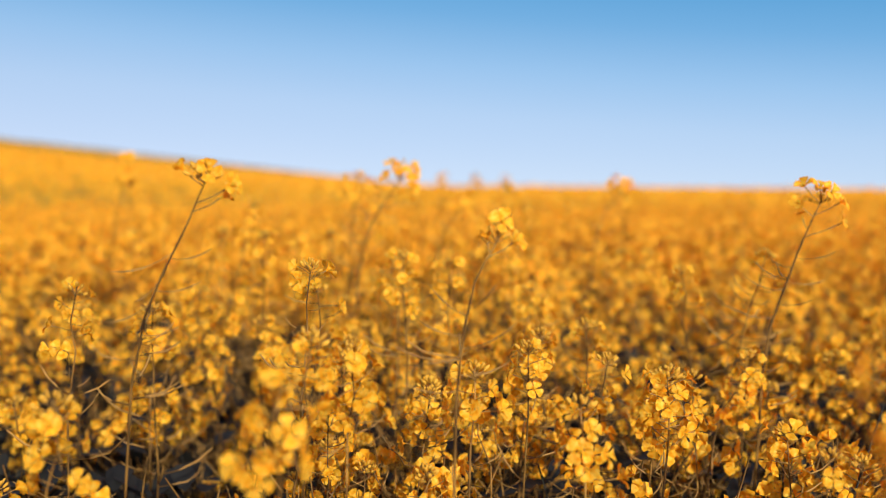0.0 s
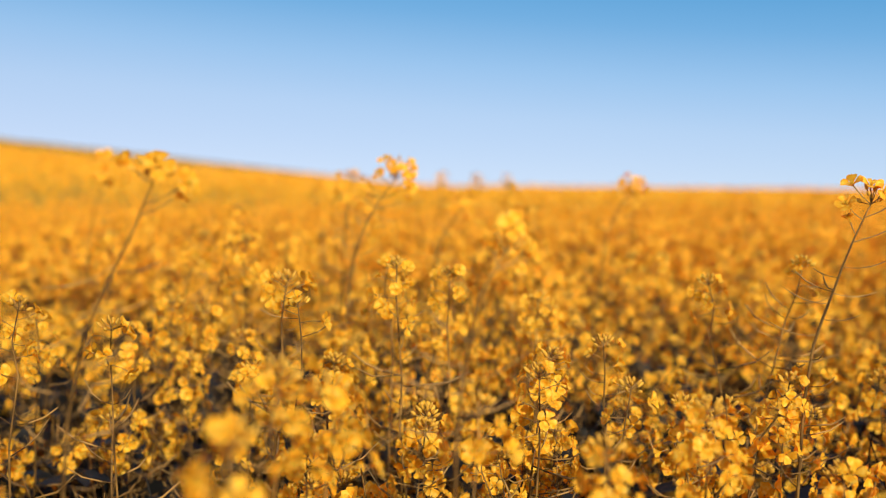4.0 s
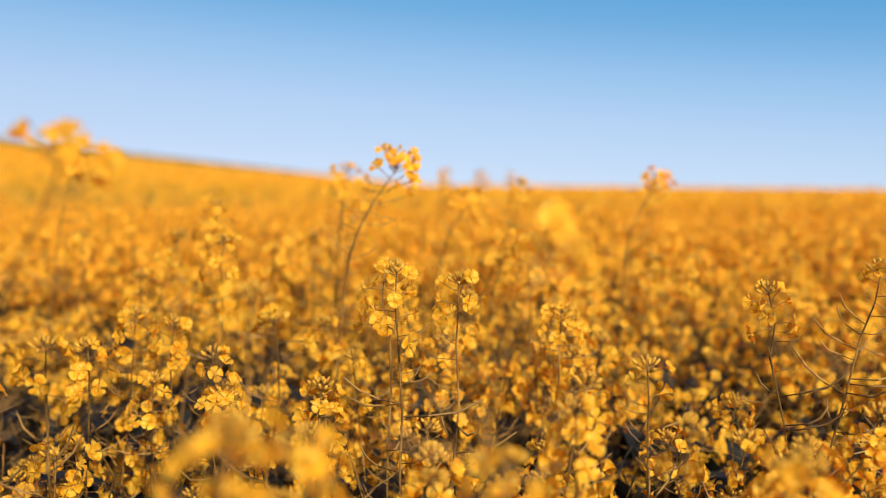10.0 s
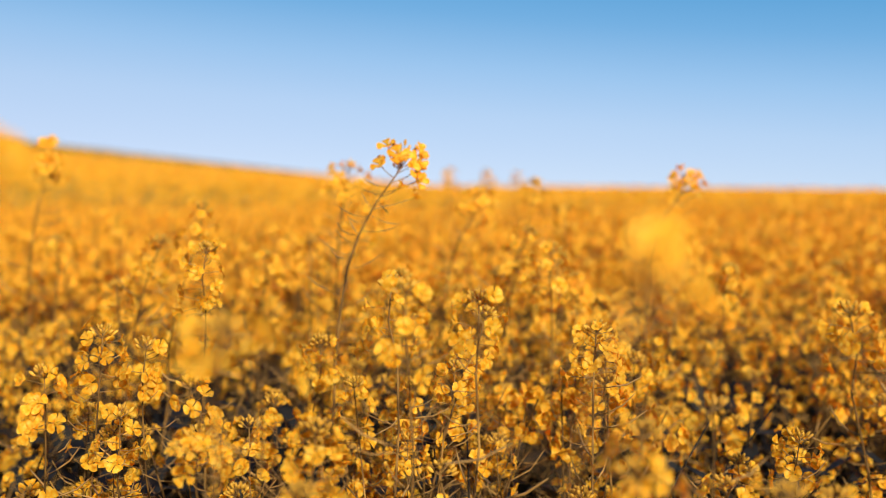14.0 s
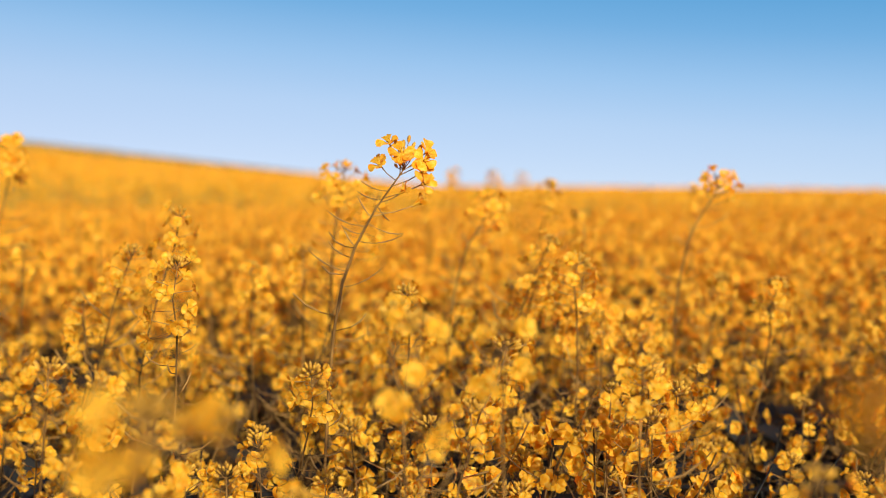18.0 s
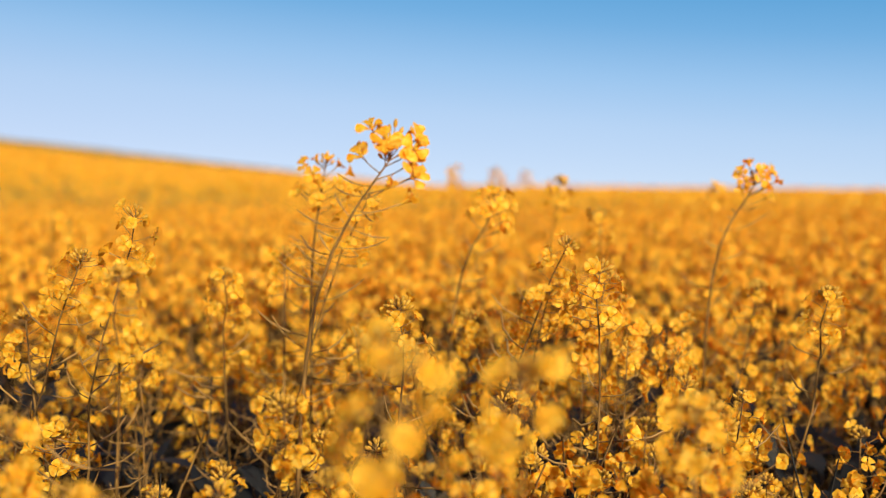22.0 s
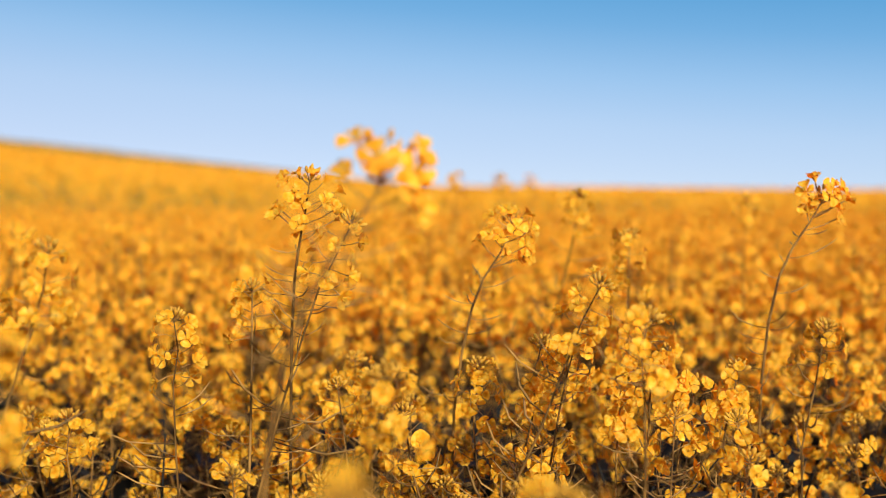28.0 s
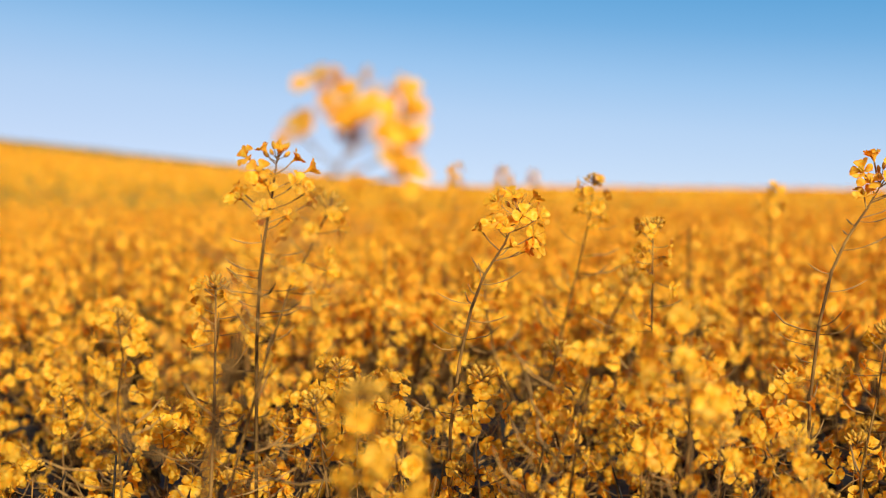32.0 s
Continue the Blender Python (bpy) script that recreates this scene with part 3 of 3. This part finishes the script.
tall_plant(0.199, 2.020, 1.194, 49, (0.05, 0.0), 0.0, 12, 8, 2, zone=0.045)
tall_plant(-0.128, 2.205, 1.188, 50, (0.0, 0.0), 0.0, 8, 8, 1, zone=0.03)
tall_plant(-0.290, 1.450, 1.212, 71, (0.0, 0.0), 0.0, 9, 10, 0, zone=0.04, branches=0, face=Vector((0.2, -1, 0)))
tall_plant(-0.365, 1.400, 1.196, 72, (0.02, 0.0), 0.0, 8, 10, 1, zone=0.04, branches=0, face=Vector((0.3, -1, 0)))
tall_plant(-0.235, 1.380, 1.190, 73, (0.0, 0.0), 0.0, 8, 10, 0, zone=0.035, branches=0, face=Vector((0.2, -1, 0)))
tall_plant(0.170, 2.000, 1.228, 74, (0.02, 0.0), 0.0, 11, 10, 2, zone=0.05, branches=0, face=Vector((0.2, -1, 0)))
tall_plant(0.058, 2.020, 1.232, 75, (0.05, 0.0), 0.0, 10, 12, 2, zone=0.05, branches=0, face=Vector((0.3, -1, 0)))
tall_plant(0.120, 1.985, 1.206, 76, (0.0, 0.0), 0.0, 9, 12, 1, zone=0.04, branches=0, face=Vector((0.1, -1, 0)))
tall_plant(0.250, 2.060, 1.202, 77, (0.03, 0.0), 0.0, 9, 14, 1, zone=0.04, branches=0, face=Vector((0.2, -1, 0)))
# heads that come close to the lens
tall_plant(-0.098, 0.641, 1.245, 52, (0.02, 0.0), 0.0, 11, 6, 0, zone=0.04, branches=0, size=1.12)
tall_plant(-0.095, 0.765, 1.254, 53, (0.02, 0.0), 0.0, 9, 6, 0, zone=0.03, branches=0, size=1.12)
tall_plant(-0.071, 0.813, 1.236, 54, (0.0, 0.0), 0.0, 10, 6, 0, zone=0.04, branches=0, size=1.12)
tall_plant(0.106, 0.817, 1.195, 55, (0.0, 0.0), 0.0, 12, 6, 0, zone=0.04, branches=0, size=1.12)
tall_plant(0.026, 0.866, 1.214, 56, (0.0, 0.0), 0.0, 8, 8, 0, zone=0.03, branches=0, size=1.12)
tall_plant(0.083, 1.036, 1.206, 57, (0.03, 0.0), 0.0, 10, 8, 0, zone=0.04, branches=0, size=1.12)
tall_plant(0.190, 0.900, 1.205, 58, (0.0, 0.0), 0.0, 12, 6, 1, zone=0.04, branches=0, size=1.12)
tall_plant(-0.063, 1.370, 1.275, 60, (0.0, 0.0), 0.0, 6, 6, 0, zone=0.05, branches=0)
tall_plant(0.008, 1.323, 1.268, 69, (0.0, 0.0), 0.0, 6, 6, 0, zone=0.03, branches=0)
tall_plant(-0.119, 0.961, 1.292, 70, (0.02, 0.0), 0.0, 4, 8, 0, zone=0.015, branches=0)
tall_plant(0.118, 1.832, 1.278, 61, (0.0, 0.0), 0.0, 10, 8, 0, zone=0.04, branches=0, size=1.12)
tall_plant(0.200, 0.450, 1.305, 62, (0.02, 0.0), 0.0, 8, 6, 0, zone=0.04, branches=0, size=1.12)
tall_plant(-0.268, 0.730, 1.215, 63, (0.02, 0.0), 0.0, 8, 6, 0, zone=0.05, branches=0, size=1.12)
# heads against the sky farther off
tall_plant(-0.004, 3.680, 1.402, 64, (0.02, 0.0), 0.0, 9, 8, 0, zone=0.04)
tall_plant(0.117, 3.830, 1.402, 65, (-0.02, 0.0), 0.0, 9, 8, 0, zone=0.04)
tall_plant(0.300, 5.100, 1.410, 66, (0.02, 0.0), 0.0, 9, 8, 0, zone=0.04)
tall_plant(0.507, 2.940, 1.356, 67, (0.03, 0.0), 0.0, 9, 8, 0, zone=0.04)
tall_plant(0.620, 2.220, 1.230, 68, (0.0, 0.0), 0.0, 9, 8, 1)


# ---- the plants close to the path ----
def bushy_plant(seed, heads, height, single):
    """A whole plant with a main stem and side branches, its foot at the origin."""
    rng = random.Random(seed)
    plant = tagged(new("rapeseed_plant"), "branched rapeseed plant with golden blossoms and thin pods", "rapeseed plant", "rapeseed plants in the field")
    top = Vector((rng.uniform(-.05, .05), rng.uniform(-.05, .05), height))
    main = curve_points(Vector((0, 0, 0)), top, Vector((rng.uniform(-.03, .03), rng.uniform(-.03, .03), 0)), 8)
    lines = [(main, 0.0022)]
    for k in range(heads - 1):
        w = k * 2.4 + rng.uniform(-0.5, 0.5)
        a, _ = along(main, rng.uniform(0.5, 0.8))
        reach = rng.uniform(0.06, 0.15)
        b = Vector((a.x + math.cos(w) * reach, a.y + math.sin(w) * reach, min(height - 0.008, max(height - 0.085, a.z + rng.uniform(0.18, 0.42)))))
        lines.append((curve_points(a, b, Vector((math.cos(w), math.sin(w), -0.8)) * 0.025, 6), 0.0016))
    for k, (line, radius) in enumerate(lines):
        bl = Build()
        n = len(line)
        bl.tube(line, [radius * (1 - 0.7 * i / (n - 1)) for i in range(n)], 5, 3)
        tip, d = along(line, 1)
        m = aim(tip, d, rng.uniform(0, 6)) @ Matrix.Scale(rng.uniform(0.85, 1.1), 4)
        if single:
            blossom_head(plant, rng, m, rng.randint(6, 11), 0.05, rng.randint(0, 2))
        else:
            tagged(part("flower_head", rng.choice(HEADS), plant, m=m), kind="stuff")
        total = sum((line[i + 1] - line[i]).length for i in range(n - 1))
        for j in range(24 if k == 0 else 15):
            back = 0.04 + rng.uniform(0, 0.28)
            p, d = along(line, 1 - back / total)
            bl.pod(p, d, j * 2.4 + rng.uniform(-.3, .3), rng, rng.uniform(0.01, 0.018), rng.uniform(0.02, 0.052))
        part("stem" if k == 0 else "side_branch", bl.mesh("stem" if k == 0 else "side_branch"), plant)
    for k in range(2):
        w = rng.uniform(0, 6.28)
        a, _ = along(main, rng.uniform(0.6, 0.75))
        b = a + Vector((math.cos(w) * 0.2, math.sin(w) * 0.2, rng.uniform(0.05, 0.2)))
        line = curve_points(a, b, Vector((0, 0, -0.02)), 5)
        bl = Build()
        bl.tube(line, (0.0022, 0.0019, 0.0015, 0.0011, 0.0007), 4, 3)
        for j in range(10):
            p, d = along(line, rng.uniform(0.35, 1))
            bl.pod(p, d, j * 2.4, rng, rng.uniform(0.01, 0.018), rng.uniform(0.025, 0.052))
        part("side_branch", bl.mesh("side_branch"), plant, "bare branch with thin seed pods")
    return plant


rng = random.Random(11)
NEAR_KINDS = [bushy_plant(100 + k, (4, 5, 3, 4, 5, 4)[k], 1.12, True) for k in range(6)]
KINDS = [bushy_plant(120 + k, (4, 5, 3, 4, 5, 4, 3, 5)[k], 1.12, False) for k in range(8)]
spots = []
tries = 0
while len(spots) < 235 and tries < 40000:
    tries += 1
    y = 0.22 + 2.9 * rng.random() ** 0.75
    x = rng.uniform(-1, 1) * (0.16 + 0.47 * y)
    if all((x - a) ** 2 + (y - b) ** 2 > 0.09 ** 2 for a, b in spots) and not (hollow(x, y) and rng.random() < 0.6):
        spots.append((x, y))
near_left, far_left = list(NEAR_KINDS), list(KINDS)
near_count = 0
for i, (x, y) in enumerate(spots):
    tall = rng.gauss(1.125, 0.035) + 0.05 * clump(x, y)
    tall = min(1.17 if y > 1.9 else 1.155, max(1.05, tall))
    if hollow(x, y):
        tall = min(tall, 0.98)
    elif 0.2 < x < 0.46 and 1.3 < y < 1.95:
        tall -= 0.035
    m = Matrix.Translation((x, y, 0)) @ Matrix.Rotation(rng.uniform(0, 6.28), 4, "Z") @ Matrix.Rotation(rng.uniform(-0.05, 0.05), 4, "X")
    near = 0.8 < y < 2.15 and abs(x) < 0.1 + 0.2 * y and near_count < 75
    near_count += near
    pool, rest = (NEAR_KINDS, near_left) if near else (KINDS, far_left)
    if rest:
        ob = rest.pop()
        ob.matrix_basis = m
    else:
        ob = copy_thing(rng.choice(pool), m)
    ob.scale = (1, 1, tall / 1.12)


# ---- the field behind and around, too many plants to count ----
def field_stuff(name, count, place, flowers, label, fine, top=1.42):
    rng = random.Random(77)
    bl = Build()
    for _ in range(count):
        x, y = place(rng)
        r = math.hypot(x, y)
        z = ground_height(x, y) + min(top, max(0.9, rng.gauss(1.145, 0.035) + (0.10 if rng.random() < 0.03 else 0)))
        tip = Vector((x, y, z))
        big = 1.0 if fine else min(7.0, max(1.3, r / 7.0))
        lean = Vector((rng.uniform(-.04, .04), rng.uniform(-.04, .04), -rng.uniform(0.25, 0.4)))
        if r < 14:
            bl.tube([tip + lean, tip], (0.003, 0.0014), 3, 3, False)
        if fine:
            for j in range(5):
                p = tip + lean * rng.uniform(0.2, 0.9)
                d = Vector((rng.uniform(-1, 1), rng.uniform(-1, 1), rng.uniform(0, 0.8))) * 0.045
                bl.tube([p, p + d], (0.0012, 0.0008), 3, 4, False)
        for j in range(flowers):
            w = j * 2.4 + rng.uniform(-.5, .5)
            d = Vector((math.cos(w), math.sin(w), rng.uniform(-0.4, 0.65)))
            at = tip + Vector((math.cos(w) * 0.022 * big, math.sin(w) * 0.022 * big, -rng.uniform(0, 0.055) * min(big, 3)))
            s = 0.0108 * big * rng.uniform(0.8, 1.15)
            if fine:
                bl.flower(aim(at, d, rng.uniform(0, 6)), rng, s, rng.uniform(0.6, 1.05), False)
            else:
                t = aim(at, d, rng.uniform(0, 6))
                bl.sheet([[t @ Vector((-s, -s * .8, 0)), t @ Vector((s, -s, s * .3))], [t @ Vector((-s * .9, s, s * .3)), t @ Vector((s, s * .9, 0))]], 0)
    return tagged(new(name, bl.mesh(name)), label, "crop field", kind="stuff")


def ahead(near, far):
    def place(rng):
        y = math.sqrt(rng.uniform(near * near, far * far))
        return rng.uniform(-1, 1) * (0.2 + 0.50 * y), y
    return place


def around(near, far):
    def place(rng):
        r = math.sqrt(rng.uniform(near * near, far * far))
        w = rng.uniform(0.5, 2 * math.pi - 0.5)
        return r * math.sin(w), r * math.cos(w)
    return place


field_stuff("rapeseed_crop", 10500, ahead(2.8, 9.0), 9, "dense golden rapeseed in flower beyond the nearest plants", True)
field_stuff("rapeseed_crop", 6500, ahead(8.5, 56.0), 5, "golden rapeseed flowers of the middle distance", False)
field_stuff("rapeseed_crop", 15000, around(1.6, 11.0), 6, "golden rapeseed flowers beside and behind the path", False)


def undergrowth(count):
    """Low flower heads, pods and twigs that fill the canopy between the plants beside the path, with near-black leaves
    as the shade in its gaps.
    """
    rng = random.Random(91)
    bl = Build()
    for _ in range(count):
        y = 0.25 + 2.75 * rng.random() ** 0.7
        x = rng.uniform(-1, 1) * (0.16 + 0.47 * y)
        z = rng.uniform(0.90, 1.12) + 0.03 * clump(x, y)
        tip = Vector((x, y, z))
        lean = Vector((rng.uniform(-.12, .12), rng.uniform(-.12, .12), -rng.uniform(0.15, 0.3)))
        # about a third of the twigs take the near-black shade colour too
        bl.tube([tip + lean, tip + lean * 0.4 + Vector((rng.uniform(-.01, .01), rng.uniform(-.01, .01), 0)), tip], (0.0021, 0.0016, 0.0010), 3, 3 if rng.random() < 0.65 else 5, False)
        axis = -lean.normalized()
        for j in range(8):
            bl.pod(tip + lean * rng.uniform(0.2, 0.9), axis, rng.uniform(0, 6), rng, 0.013, rng.uniform(0.02, 0.05))
        # leaves coloured as shade, to darken the gaps between the twigs
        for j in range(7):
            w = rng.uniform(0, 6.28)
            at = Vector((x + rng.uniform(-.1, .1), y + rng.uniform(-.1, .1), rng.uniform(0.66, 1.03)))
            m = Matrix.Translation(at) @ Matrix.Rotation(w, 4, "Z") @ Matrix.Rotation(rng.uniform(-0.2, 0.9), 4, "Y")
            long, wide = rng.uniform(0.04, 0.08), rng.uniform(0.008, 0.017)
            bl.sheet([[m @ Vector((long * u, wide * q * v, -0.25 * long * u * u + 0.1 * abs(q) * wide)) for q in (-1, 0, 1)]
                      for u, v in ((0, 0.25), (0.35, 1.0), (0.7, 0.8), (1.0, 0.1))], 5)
        if z < 1.07 or rng.random() < 0.50 - 0.5 * clump(x, y):
            continue
        for j in range(rng.randint(4, 8)):
            w = j * 2.4 + rng.uniform(-.5, .5)
            d = Vector((math.cos(w), math.sin(w), rng.uniform(-0.4, 0.65)))
            at = tip + Vector((math.cos(w) * 0.016, math.sin(w) * 0.016, -rng.uniform(0, 0.045)))
            bl.flower(aim(at, d, rng.uniform(0, 6)), rng, 0.0098 * rng.uniform(0.8, 1.1), rng.uniform(0.55, 1.05), False)
    return tagged(new("rapeseed_undergrowth", bl.mesh("rapeseed_undergrowth")), "tangle of thin pods, low golden rapeseed flowers and leaves coloured as shade", "crop field", kind="stuff")


undergrowth(2300)


def behind(rng):
    """A place for unseen crop beside and behind the start of the path, added to block the low sun."""
    while True:
        x, y = rng.uniform(-1.8, 2.2), rng.uniform(-2.6, 2.6)
        if abs(x) > 0.2 + 0.5 * max(0.1, y):
            return x, y


def shading_lane(rng):
    """A place for unseen crop under and behind the start of the path, added to shade the low stems."""
    return rng.uniform(-0.45, 0.75), rng.uniform(-1.6, 0.35)


# kept low and out of view; added to keep the sun off the low stems
field_stuff("rapeseed_crop", 900, shading_lane, 7, "unseen golden rapeseed under the start of the path, added for shade", True, 1.13)
field_stuff("rapeseed_crop", 9500, around(0.9, 4.6), 7, "close golden rapeseed round the start of the path", False)
# crop outside the view, added so the lower canopy falls into shade
field_stuff("rapeseed_crop", 2200, behind, 7, "unseen golden rapeseed beside and behind the path, added for shade", True)


# ---- what the breeze moves ----
def sway(plant, height, rows):
    """Rocks a plant about its foot. rows: seconds and how far its tip stands to the right of its rest, in millimetres."""
    x, y, z = plant.location
    walk(plant, [(t, pose(x, y, z, 0, math.degrees(math.asin(mm / 1000 / height)), 0)) for t, mm in rows])


def motions():
    sway(leaning, 1.36, ((0, 3), (6, 4), (9, 5), (11, 3), (13, 2), (16.5, 1), (18, 0), (19.5, -1), (20, -3), (20.5, -1), (21, -3), (21.5, -8), (22, -5), (22.5, -1), (23.5, -2), (24, -6), (25, -10),
                         (25.5, -11), (26.5, -5), (27.5, 2), (28.5, 0), (29, 1), (30, -2), (31, -1), (32, 1)))
    sway(upright, 1.35, ((0, 2), (13, 5), (16.5, 3), (19, 0), (20, -3), (21, -6), (22, -5), (22.5, -1), (23.5, 0), (25.5, -1), (27.5, 1), (28.5, 5), (29, 1), (30, 3), (31, -1), (32, -1)))
    sway(skyward, 1.35, ((0, 5), (12, 6), (14, 5), (16.5, 1), (19, 1), (19.5, -4), (20, -1), (23, 1), (25.5, 1), (28, 1), (30, 0), (32, -1)))
    sway(nodding, 1.32, ((0, 1), (16.5, 1), (18, -2), (20, -5), (22, -3), (23, 0), (24, -2), (25, 3), (27.5, 2), (30, 0), (31, 2), (32, -1)))


motions()
